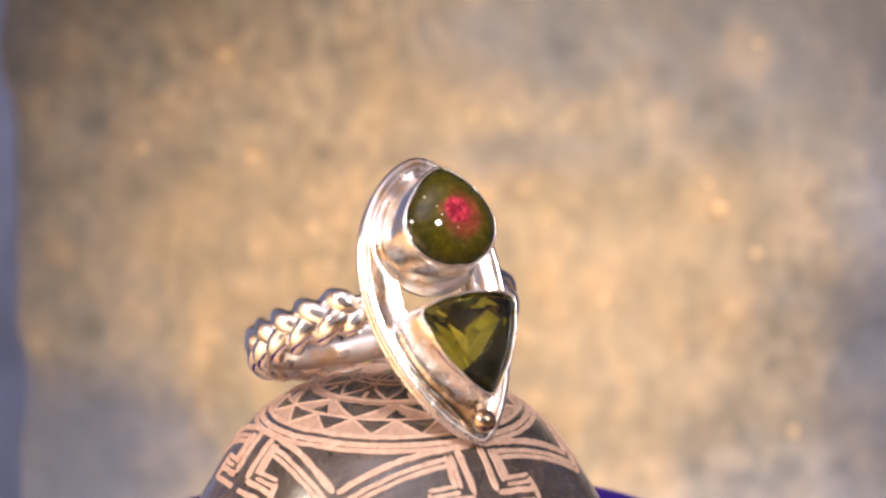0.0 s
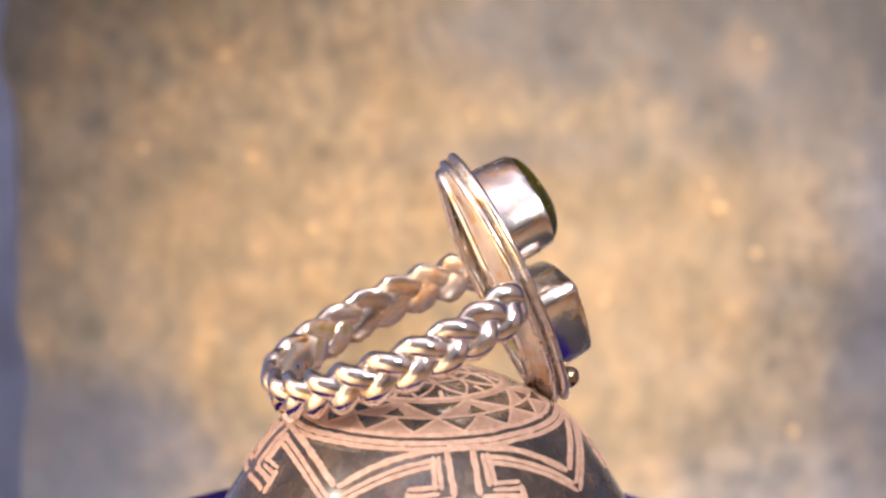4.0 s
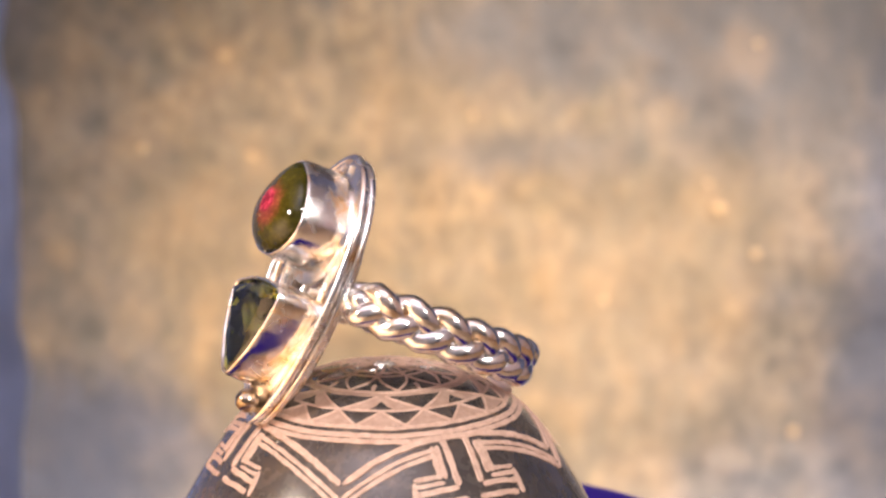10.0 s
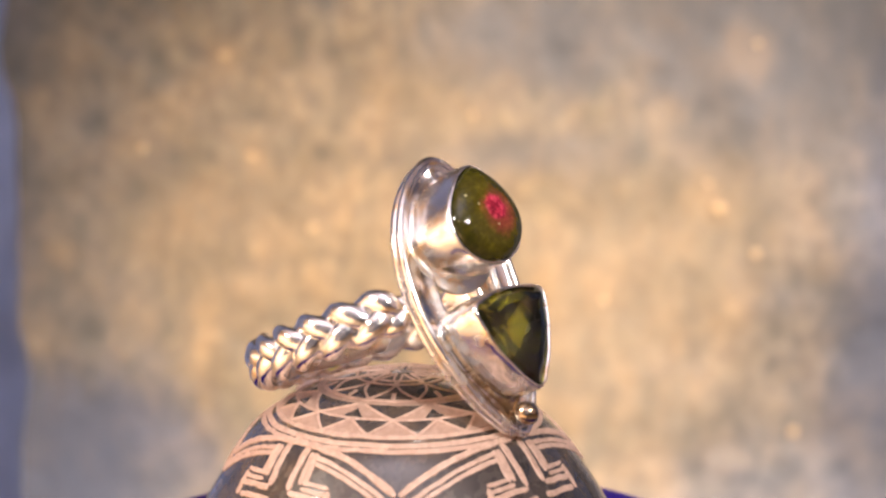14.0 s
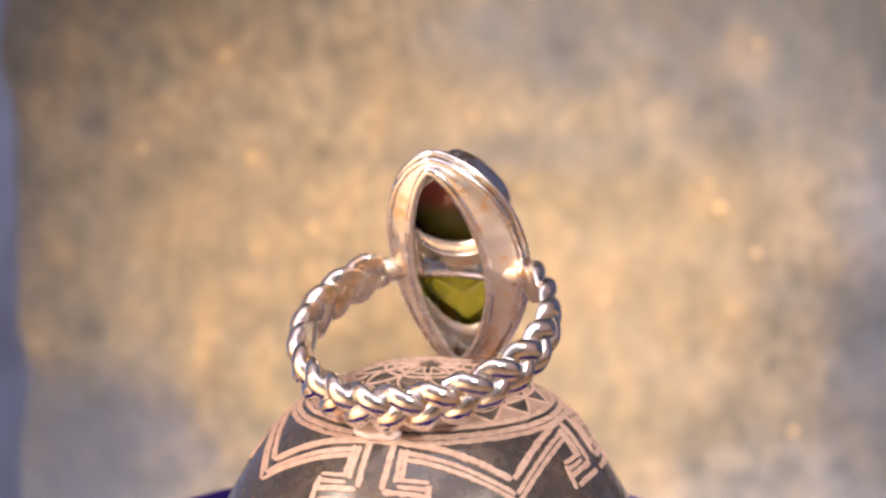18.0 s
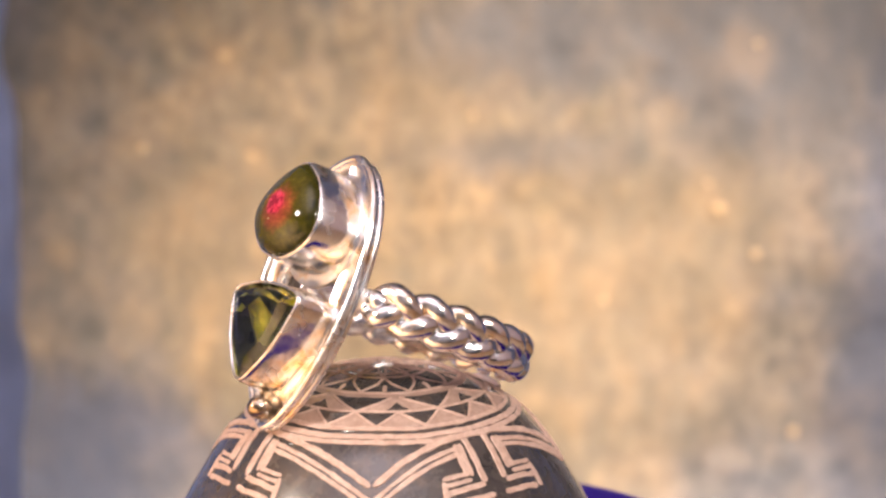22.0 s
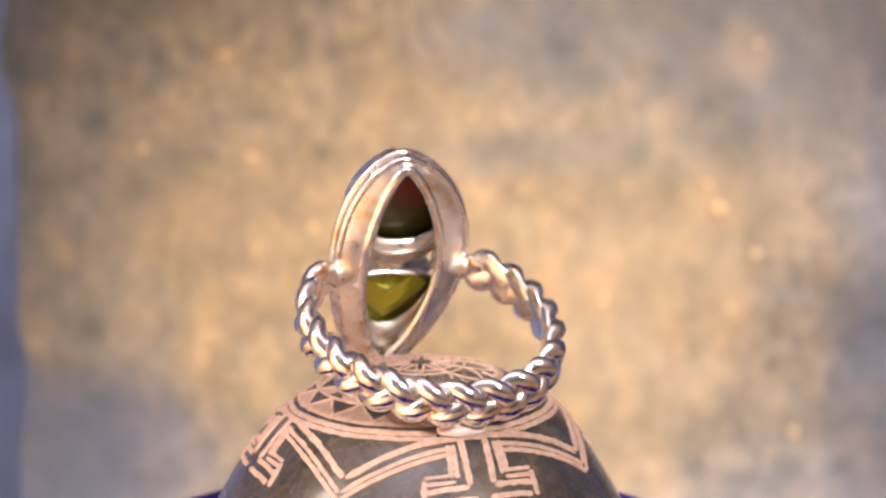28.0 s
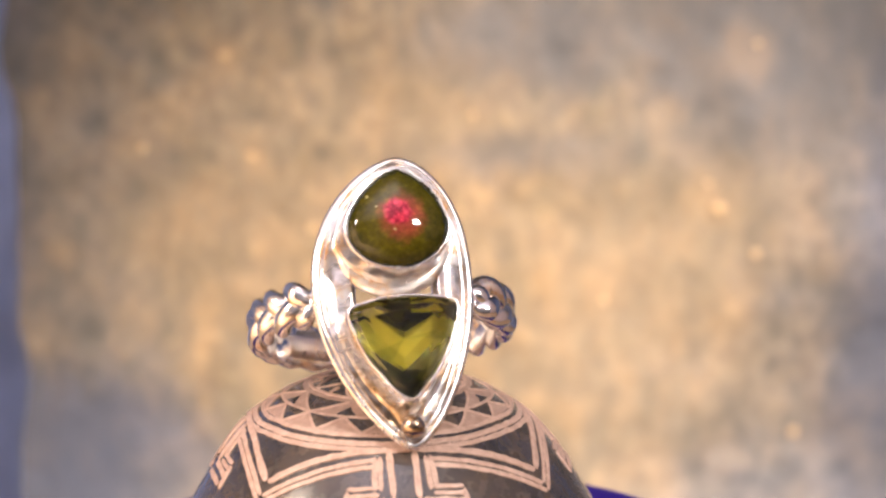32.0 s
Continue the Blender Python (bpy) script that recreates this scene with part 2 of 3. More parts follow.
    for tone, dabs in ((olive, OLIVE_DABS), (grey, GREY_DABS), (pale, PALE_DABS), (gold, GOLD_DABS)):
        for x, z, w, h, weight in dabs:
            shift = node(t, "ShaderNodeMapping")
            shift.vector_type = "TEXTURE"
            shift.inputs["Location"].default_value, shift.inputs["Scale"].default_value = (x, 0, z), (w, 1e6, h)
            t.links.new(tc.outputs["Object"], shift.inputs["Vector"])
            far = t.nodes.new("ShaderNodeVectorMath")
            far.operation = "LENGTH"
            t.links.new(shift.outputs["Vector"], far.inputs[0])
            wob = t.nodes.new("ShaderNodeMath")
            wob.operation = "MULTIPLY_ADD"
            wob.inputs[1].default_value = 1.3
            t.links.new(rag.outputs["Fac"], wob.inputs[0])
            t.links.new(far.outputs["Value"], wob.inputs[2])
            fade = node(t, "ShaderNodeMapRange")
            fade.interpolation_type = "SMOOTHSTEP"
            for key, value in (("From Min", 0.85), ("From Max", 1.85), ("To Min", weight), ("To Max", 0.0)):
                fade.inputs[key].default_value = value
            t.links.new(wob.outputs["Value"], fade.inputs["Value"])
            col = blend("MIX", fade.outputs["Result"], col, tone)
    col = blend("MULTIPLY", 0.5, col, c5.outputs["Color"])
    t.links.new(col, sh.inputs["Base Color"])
    sh.inputs["Roughness"].default_value = 0.6
    sh.inputs["Specular IOR Level"].default_value = 0.3
    bump(t, sh, fine.outputs["Fac"], 0.4, 0.003)
    return m


def plain_material(name, colour, rough, scale=400, spread=0.75):
    m, t, sh = material(name)
    n = noise_tex(t, scale, 5)
    c = ramp(t, n.outputs["Fac"], [(0.3, tuple(spread * k for k in colour)), (0.7, colour)])
    t.links.new(c.outputs["Color"], sh.inputs["Base Color"])
    sh.inputs["Roughness"].default_value = rough
    bump(t, sh, n.outputs["Fac"], 0.3, 0.0001)
    return m


CABOCHON = cabochon_material()
# bright, mid and dark copies put one stone's inner light and shade into colour
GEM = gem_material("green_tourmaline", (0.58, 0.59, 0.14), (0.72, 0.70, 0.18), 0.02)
GEM_SHADE = gem_material("dark_shaded_tourmaline", (0.008, 0.012, 0.002), (0.026, 0.034, 0.006), 0.05, 0.25)
GEM_SHADE.node_tree.nodes["Principled BSDF"].inputs["Specular IOR Level"].default_value = 0.05
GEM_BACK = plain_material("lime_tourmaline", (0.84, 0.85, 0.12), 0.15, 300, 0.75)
GEM_LIT = gem_material("lit_green_tourmaline", (0.84, 0.76, 0.14), (0.97, 0.88, 0.20), 0.16)
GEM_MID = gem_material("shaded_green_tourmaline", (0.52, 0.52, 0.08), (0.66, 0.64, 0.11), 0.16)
GEM_VEIL = gem_material("keel_cover_lime", (0.74, 0.73, 0.10), (0.92, 0.88, 0.16), 0.32)
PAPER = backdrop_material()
BLUE = plain_material("cobalt_blue_cloth", (0.013, 0.004, 0.115), 0.9, 1500)
BLUE.node_tree.nodes["Principled BSDF"].inputs["Specular IOR Level"].default_value = 0.1
SPARKLE = plain_material("sparkle_gold", (0.36, 0.24, 0.11), 0.45, 900, 0.8)
BLACK = plain_material("black_plastic", (0.03, 0.03, 0.032), 0.4)
WAX = plain_material("pale_wax", (0.86, 0.72, 0.68), 0.35, 800, 0.9)


# ---- mesh helpers ----
def part(name, verts, faces, mat, parent=None, label="", place=None, smooth=True):
    me = bpy.data.meshes.new(name)
    me.from_pydata([tuple(map(float, v)) for v in verts], [], faces)
    me.materials.append(mat)
    me.validate()
    bm = bmesh.new()
    bm.from_mesh(me)
    bmesh.ops.recalc_face_normals(bm, faces=bm.faces)
    bm.to_mesh(me)
    bm.free()
    for p in me.polygons:
        p.use_smooth = smooth
    ob = new(name, me)
    if parent:
        ob.parent = parent
    if place is not None:
        ob.matrix_basis = place
    if label:
        tagged(ob, label)
    return ob


def loft(rings, closed=True, ends=(None, None), wrap=False):
    """Quads between rings of equal length. ends: 'fan' closes the first or last ring on its middle."""
    n = len(rings[0])
    verts = [p for r in rings for p in r]
    faces = []
    pairs = [(i, i + 1) for i in range(len(rings) - 1)] + ([(len(rings) - 1, 0)] if wrap else [])
    for i, j in pairs:
        for k in range(n if closed else n - 1):
            k2 = (k + 1) % n
            faces.append((i * n + k, i * n + k2, j * n + k2, j * n + k))
    for which, base in ((ends[0], 0), (ends[1], (len(rings) - 1) * n)):
        if which == "fan":
            mid = np.mean(np.array(verts[base:base + n], float), axis=0)
            verts.append(tuple(mid))
            faces += [(base + k, base + (k + 1) % n, len(verts) - 1) for k in range(n)]
    return verts, faces


def tube(points, radius, sides=12, closed=True, squash=1.0, up=None):
    """A round bar along a line of points; radius may be a list."""
    pts = np.array(points, float)
    n = len(pts)
    rad = np.broadcast_to(np.asarray(radius, float), (n,))
    if closed:
        tan = np.roll(pts, -1, 0) - np.roll(pts, 1, 0)
    else:
        tan = np.gradient(pts, axis=0)
    tan /= np.linalg.norm(tan, axis=1)[:, None]
    ref = np.array(up if up is not None else (0, 0, 1.0))
    rings = []
    for i in range(n):
        a = np.cross(tan[i], ref)
        a /= np.linalg.norm(a)
        b = np.cross(a, tan[i])
        rings.append([pts[i] + rad[i] * (a * math.cos(q) + squash * b * math.sin(q)) for q in np.linspace(0, 2 * math.pi, sides, endpoint=False)])
    return loft(rings, True, (None, None) if closed else ("fan", "fan"), wrap=closed)


def lathe(profile, n=96, cx=0.0, cy=0.0):
    rings = [[(cx + r * math.cos(a), cy + r * math.sin(a), z) for a in np.linspace(0, 2 * math.pi, n, endpoint=False)] for r, z in profile]
    return loft(rings, True, ("fan", "fan"))


def thing(name, label, category, at=(0, 0, 0)):
    ob = new(name)
    ob.empty_display_size = 0.005
    ob.matrix_basis = Matrix.Translation(at)
    return tagged(ob, label, category)


# ---- setting: one sheet of paper that sweeps from the table up behind the stand ----
def build_backdrop():
    y_wall, bend, z_top = 0.160, 0.05, 0.60
    line = [(y, 0.0) for y in np.linspace(-0.05, y_wall - bend, 30)]
    line += [(y_wall - bend + bend * math.sin(a), bend - bend * math.cos(a)) for a in np.linspace(0.1, math.pi / 2, 12)]
    line += [(y_wall, z) for z in np.linspace(bend + 0.004, z_top, 120)]
    xs = np.linspace(-0.0742, 0.145, 121)
    rings = []
    for y, z in line:
        row = []
        for x in xs:
            d = 0.0022 * noise.fractal(Vector((x * 26, y * 26, z * 26)), 1.0, 2.0, 4) if z > 0.02 else 0.0
            edge = 0.0030 * noise.noise(Vector((z * 70, y * 70, 3))) if x < -0.068 else 0.0
            row.append((x + edge, y + d, z))
        rings.append(row)
    v, f = loft(rings, closed=False)
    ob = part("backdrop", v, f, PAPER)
    tagged(ob, "mottled tan and gold paper sheet swept up behind the stand", "backdrop", kind="structure")
    # gold flecks on the sheet, coloured bright to stand for out-of-focus sparkles
    random.seed(5)
    for x, z, r in ((0.0533, 0.0934, 1.14), (0.0600, 0.0854, 0.91), (0.0679, 0.0516, 1.03), (-0.0310, 0.1034, 1.03), (-0.0206, 0.0902, 0.91), (0.0514, 0.0980, 0.68), (0.0212, 0.0912, 0.57), (-0.0358, 0.1214, 0.91), (0.0087, 0.1106, 0.57), (0.0326, 0.0764, 0.68), (-0.0506, 0.1049, 0.80), (0.0594, 0.1231, 0.80)):
        rim_pts = [(0.00085 * r * random.uniform(0.6, 1.2) * math.cos(a), -0.0002, 0.00085 * r * random.uniform(0.6, 1.2) * math.sin(a)) for a in np.linspace(0, 6.28, 9, endpoint=False)]
        fv = [(0, -0.0003, 0)] + rim_pts + [(px, 0.0004, pz) for px, _, pz in rim_pts]
        ff = [(0, k + 1, (k + 1) % 9 + 1) for k in range(9)] + [(k + 1, k + 10, (k + 1) % 9 + 10, (k + 1) % 9 + 1) for k in range(9)]
        part("sparkle_fleck", fv, ff, SPARKLE, ob, place=Matrix.Translation((x, y_wall + 0.0022 * noise.fractal(Vector((x * 26, y_wall * 26, z * 26)), 1.0, 2.0, 4) - 0.0001, z)), smooth=False)
    # unseen tabletop, its tan chosen for what the silver reflects
    floor_v = [(-0.8, -0.8, -0.004), (0.8, -0.8, -0.004), (0.8, 0.22, -0.004), (-0.8, 0.22, -0.004), (-0.8, -0.8, -0.03), (0.8, -0.8, -0.03), (0.8, 0.22, -0.03), (-0.8, 0.22, -0.03)]
    floor_f = [(0, 1, 2, 3), (4, 5, 6, 7), (0, 1, 5, 4), (1, 2, 6, 5), (2, 3, 7, 6), (3, 0, 4, 7)]
    tagged(part("ground", floor_v, floor_f, plain_material("tan_table_top", (0.52, 0.36, 0.21), 0.6, 20), smooth=False), "unseen tan tabletop under the paper", "table", kind="structure")


build_backdrop()


def box(name, lo, hi, mat, label, category):
    x0, y0, z0 = lo
    x1, y1, z1 = hi
    v = [(x, y, z) for z in (z0, z1) for y in (y0, y1) for x in (x0, x1)]
    f = [(0, 1, 3, 2), (4, 5, 7, 6), (0, 1, 5, 4), (1, 3, 7, 5), (3, 2, 6, 7), (2, 0, 4, 6)]
    return tagged(part(name, v, f, mat, smooth=False), label, category, kind="structure")


def build_room():
    # unseen but for the north wall: added and toned for the silver's reflections
    tan = plain_material("warm_plaster", (0.84, 0.65, 0.46), 0.8, 9, 0.85)
    white = plain_material("pale_blue_plaster", (0.74, 0.76, 0.93), 0.8, 9, 0.92)
    box("wall_west", (-0.83, -0.83, -0.03), (-0.80, 0.22, 0.80), tan, "unseen tan wall added beside the table for reflections", "wall")
    box("wall_east", (0.80, -0.83, -0.03), (0.83, 0.22, 0.80), plain_material("lavender_plaster", (0.86, 0.80, 0.88), 0.8, 9, 0.85), "unseen lavender wall added beside the table for reflections", "wall")
    box("wall_south", (-0.80, -0.83, -0.03), (0.80, -0.80, 0.80), plain_material("slate_paint", (0.16, 0.16, 0.18), 0.8, 9, 0.85), "unseen slate wall added for dark reflections in the silver", "wall")
    box("wall_north", (-0.80, 0.190, -0.004), (0.80, 0.22, 0.80), plain_material("blue_grey_paint", (0.17, 0.25, 0.52), 0.8, 60, 0.6), "blue-grey painted wall behind the paper backdrop", "wall")
    box("ceiling", (-0.83, -0.83, 0.80), (0.83, 0.22, 0.83), white, "unseen pale blue ceiling added to bounce light", "ceiling")


build_room()

# ---- the turning stand ----
TOP = -345.0
Z_TOP = Z0 + TOP * S


def build_stand():
    st = thing("turntable", "round cobalt-blue cloth-covered turntable under the pot", "turntable")
    R = 630 * S
    prof = [(0.001, Z_TOP), (R * 0.9, Z_TOP), (R * 0.97, Z_TOP - 0.0003), (R, Z_TOP - 0.0014), (R, Z_TOP - 0.006), (R * 0.98, Z_TOP - 0.007), (0.001, Z_TOP - 0.007)]
    part("platter", *lathe(prof, 128), BLUE, st)
    prof = [(0.001, Z_TOP - 0.007), (0.008, Z_TOP - 0.007), (0.008, 0.012), (0.001, 0.012)]
    part("column", *lathe(prof, 48), BLACK, st, "black plastic column")
    prof = [(0.001, 0.012), (0.030, 0.012), (0.034, 0.009), (0.035, 0.0005), (0.001, 0.0005)]
    part("foot", *lathe(prof, 96), BLACK, st, "black plastic foot")
    return st


# ---- the pot ----
CX, CY = -30.0, -31.0


def pot_profile():
    z = [14, 11.5, 5, -7, -15, -26, -39, -48, -65, -84, -103, -122, -150, -190, -225, -270, -305, -330, -345]
    r = [0, 50, 100, 142, 162, 185, 207, 221, 246, 266, 281, 296, 315, 339, 359, 380, 384, 374, 350]
    pts = np.array([r, z], float).T
    d = np.concatenate([[0], np.cumsum(np.linalg.norm(np.diff(pts, axis=0), axis=1))])
    s = np.linspace(0, d[-1], 700)
    line = np.stack([np.interp(s, d, pts[:, 0]), np.interp(s, d, pts[:, 1])], 1)
    pad = np.pad(line, ((20, 20), (0, 0)), mode="edge")
    ker = np.ones(41) / 41
    out = np.stack([np.convolve(pad[:, i], ker, "valid") for i in (0, 1)], 1)
    out[0, 0] = 0.0
    return out


PROFILE = pot_profile()
RISE = PROFILE[:560]


def lean(z):
    """How far the pot's middle strays towards +x, lower down."""
    q = min(1.0, max(0.0, (-z - 55) / 120))
    return 5.0 * q * q * (3 - 2 * q)


def on_pot(az, r, lift=0.0):
    """A place on the pot, az degrees round from its front and r from its axis, in metres from the world's origin."""
    z = np.interp(r, RISE[:, 0], RISE[:, 1])
    dz = (np.interp(r + 2, RISE[:, 0], RISE[:, 1]) - np.interp(r - 2, RISE[:, 0], RISE[:, 1])) / 4
    a = radians(az)
    nrm = np.array([-dz * math.sin(a), dz * math.cos(a), 1.0])
    nrm /= np.linalg.norm(nrm)
    p = np.array([CX + lean(z) + r * math.sin(a), CY - r * math.cos(a), z]) + nrm * lift
    return p * S + np.array([0, 0, Z0]), nrm


def etched(parent, line, half, lift=1.3, rough=0.34, name="etched_line", mat=None):
    """A scratched strip of bare clay along (az, r) places, with ragged edges."""
    pts = np.array(line, float)
    xy = np.stack([pts[:, 1] * np.radians(pts[:, 0]), pts[:, 1]], 1)
    d = np.concatenate([[0], np.cumsum(np.linalg.norm(np.diff(xy, axis=0), axis=1))])
    n = max(4, int(d[-1] / 3.2))
    s = np.linspace(0, d[-1], n)
    az, rr = np.interp(s, d, pts[:, 0]), np.interp(s, d, pts[:, 1])
    cen = [on_pot(a, r, 0) for a, r in zip(az, rr)]
    P = np.array([c[0] for c in cen])
    N = np.array([c[1] for c in cen])
    T = np.gradient(P, axis=0)
    T /= np.linalg.norm(T, axis=1)[:, None]
    side = np.cross(N, T)
    rings = []
    for i in range(n):
        end = min(1.0, 0.35 + 0.65 * min(i, n - 1 - i) / 1.5)
        wave = [1.5 * noise.noise(Vector((s[i] / 17.0, k + az[0], rr[0]))) + 0.25 * random.uniform(-1, 1) for k in (0, 40)]
        h1 = half * end * (1.22 + rough * wave[0]) * S
        h2 = half * end * (1.22 + rough * wave[1]) * S
        up = N[i] * S
        dip = random.uniform(0.2, 0.9) * min(1.0, half / 3.5)
        rings.append([P[i] - side[i] * h1 - up, P[i] - side[i] * h1 * 0.92 + up * (lift + 0.7), P[i] - side[i] * h1 * 0.35 + up * (lift - dip), P[i] + side[i] * h2 * 0.35 + up * (lift - dip), P[i] + side[i] * h2 * 0.92 + up * (lift + 0.5), P[i] + side[i] * h2 - up])
    v, f = loft(rings, closed=False)
    return part(name, v, f, mat or CLAY, parent)


def dark_patch(parent, corners, lift=2.0, n=7):
    """A three-cornered patch of dark slip left standing on the bare clay."""
    a, b, c = (np.array(k, float) for k in corners)
    verts, index, faces = [], {}, []
    for i in range(n + 1):
        for j in range(n + 1 - i):
            q = a + (b - a) * i / n + (c - a) * j / n
            edge = i == 0 or j == 0 or i + j == n
            jit = 1.1 if edge else 0.3
            p, _ = on_pot(q[0] + random.uniform(-1, 1) * jit * 57 / max(q[1], 20), max(q[1] + random.uniform(-1, 1) * jit, 1), 1.0 if edge else lift)
            index[i, j] = len(verts)
            verts.append(p)
    for i in range(n):
        for j in range(n - i):
            faces.append((index[i, j], index[i + 1, j], index[i, j + 1]))
            if i + j < n - 1:
                faces.append((index[i + 1, j], index[i + 1, j + 1], index[i, j + 1]))
    return part("dark_triangle", verts, faces, SLIP, parent)


def build_pot():
    pot = thing("pottery_jar", "small dark burnished pot with etched peach-coloured lines", "pot", (0, 0, Z_TOP))
    back = Matrix.Translation((0, 0, -Z_TOP))
    rings = []
    for r, z in PROFILE[::6]:
        mid_x = (CX + lean(z)) * S
        rings.append([(mid_x + max(r, 0.5) * S * math.cos(a), CY * S + max(r, 0.5) * S * math.sin(a), Z0 + z * S) for a in np.linspace(0, 2 * math.pi, 192, endpoint=False)])
    v, f = loft(rings, True, ("fan", "fan"))
    body = part("body", v, f, SLIP, pot, "dark burnished clay body", back)
    # bare clay lid
    rings = []
    for r in np.linspace(3, 212, 60):
        rings.append([on_pot(a, r, 0.7)[0] for a in np.linspace(-180, 180, 144, endpoint=False)])
    rings.append([on_pot(a, 213.5, -1.0)[0] for a in np.linspace(-180, 180, 144, endpoint=False)])
    v, f = loft(rings, True, ("fan", None))
    cap = part("cap", v, f, CLAY_TOP, pot, "scraped bare clay top", back)
    circle = np.linspace(-180, 180, 121)
    wob = [1.6 * noise.noise(Vector((math.cos(radians(a)) * 3, math.sin(radians(a)) * 3, 5))) for a in circle]
    for r, h in ((216.5, 3.3), (231, 4.4), (240.8, 3.8)):
        etched(body, [(a, r + w) for a, w in zip(circle, wob)], h)
    for r, h in ((183, 1.9), (135, 2.4)):
        etched(cap, [(a, r + w) for a, w in zip(circle, wob)], h, 1.8)
    # two rows of dark triangles and the rosette inside
    count = 16
    wdt = 360.0 / count
    for i in range(count):
        a = 95.1 + wdt * i
        dark_patch(cap, [(a + 0.6, 184.5), (a + wdt - 0.6, 184.5), (a + wdt / 2, 212)])
        etched(cap, [(a, 184), (a + wdt / 2, 213), (a + wdt, 184)], 1.9, 2.0)
    for i in range(count // 2):
        a = 95.1 + 2 * wdt * i
        dark_patch(cap, [(a - 18, 148), (a + 18, 148), (a, 181)])
        etched(cap, [(a - 20, 148), (a, 183), (a + 20, 148)], 1.8, 2.0)
        dark_patch(cap, [(a + wdt - 6, 180), (a + wdt + 6, 180), (a + wdt, 160)])
    rings = [[on_pot(a, r, 1.6)[0] for a in np.linspace(-180, 180, 72, endpoint=False)] for r in np.linspace(3, 130, 14)]
    rings.append([on_pot(a, 131.5, 0.2)[0] for a in np.linspace(-180, 180, 72, endpoint=False)])
    v, f = loft(rings, True, ("fan", None))
    part("rosette", v, f, SLIP, cap, "dark slip disc with scratched lines")
    count = 10
    for i in range(count):
        a = 12.0 + 360.0 * i / count
        etched(cap, [(a, 133), (a + 12, 104), (a + 18, 78), (a + 24, 104), (a + 36, 133)], 1.8, 2.9)
        etched(cap, [(a + 18, 132), (a + 18, 112)], 3.0, 2.7)
        etched(cap, [(a, 20), (a + 9, 50), (a + 18, 78)], 1.5, 2.9)
        etched(cap, [(a + 27, 22), (a + 22, 50), (a + 18, 78)], 1.5, 2.9)
    etched(cap, [(a, 78) for a in circle], 1.8, 2.9)
    etched(cap, [(a, 60) for a in circle], 2.0, 2.7)
    # four panels: arch, inverted T and its stepped feet
    corners = [-120.5, -37.5, 60.5, 148.2, 239.5]
    stems = [-78.3, 10.5, 102.1, 193.1]
    for k, mid in enumerate(stems):
        lo, hi = corners[k], corners[k + 1]

        def arch(az, base):
            s = (mid - az) / (mid - lo) if az < mid else (az - mid) / (hi - mid)
            return base + 54 * s ** 2.2

        az_all = np.linspace(lo + 0.5, hi - 0.5, 70)
        etched(body, [(a, arch(a, 241)) for a in az_all], 4.7, 2.2)
        for side in (-1, 1):
            end = lo if side < 0 else hi
            az_half = np.linspace(mid + side * 9.5, end - side * 0.4, 40)
            for off in (14.2, 21.8):
                etched(body, [(a, arch(a, 241) + off) for a in az_half], 3.3, 1.8)
            etched(body, [(mid + side * 4.9, 244), (mid + side * 4.0, 299)], 4.6, 2.2)
            for da in (8.3, 10.2):
                etched(body, [(mid + side * da, 252), (mid + side * (da - 0.4), 291)], 3.7, 1.8)
            etched(body, [(mid + side * 4.2, 301), (mid + side * 12, 302), (mid + side * 19.5, 306)], 4.2, 2.0)
            for rr in (287.5, 294.5):
                etched(body, [(mid + side * 8.5, rr), (mid + side * 18.8, rr + 3)], 3.0, 1.8)
            etched(body, [(mid + side * 18.6, 293), (mid + side * 18.4, 318)], 4.0, 1.8)
            etched(body, [(mid + side * 2.0, 312), (mid + side * 12, 313), (mid + side * 16.5, 316)], 4.0, 1.8)
    for o in (body, cap):
        for ch in o.children:
            ch.matrix_basis = Matrix()
    return pot


# ---- the ring ----
PSI, TAU = radians(12.35), radians(25.06)
NH = Vector((math.sin(PSI), -math.cos(PSI), 0))
UP = Vector((0, 0, 1))
AX_U = Vector((math.cos(PSI), math.sin(PSI), 0))
RING_BASE = Z0 - 60 * S


def leaning(tau):
    """Axes of a plate that leans back by tau: u across it, v up it, w out of its front."""
    v = math.cos(tau) * UP - math.sin(tau) * NH
    w = math.cos(tau) * NH + math.sin(tau) * UP
    return Matrix((AX_U, v, w)).transposed().to_4x4()


SETTING = leaning(TAU)
BAND = leaning(radians(22.5))
SETTING.translation = BAND.translation = (10.65 * S, -182.3 * S, 171.8 * S + Z0 - RING_BASE)


def outset(line, d):
    pts = np.array(line, float)
    tan = np.roll(pts, -1, 0) - np.roll(pts, 1, 0)
    tan /= np.linalg.norm(tan, axis=1)[:, None]
    return pts + d * np.stack([tan[:, 1], -tan[:, 0]], 1)


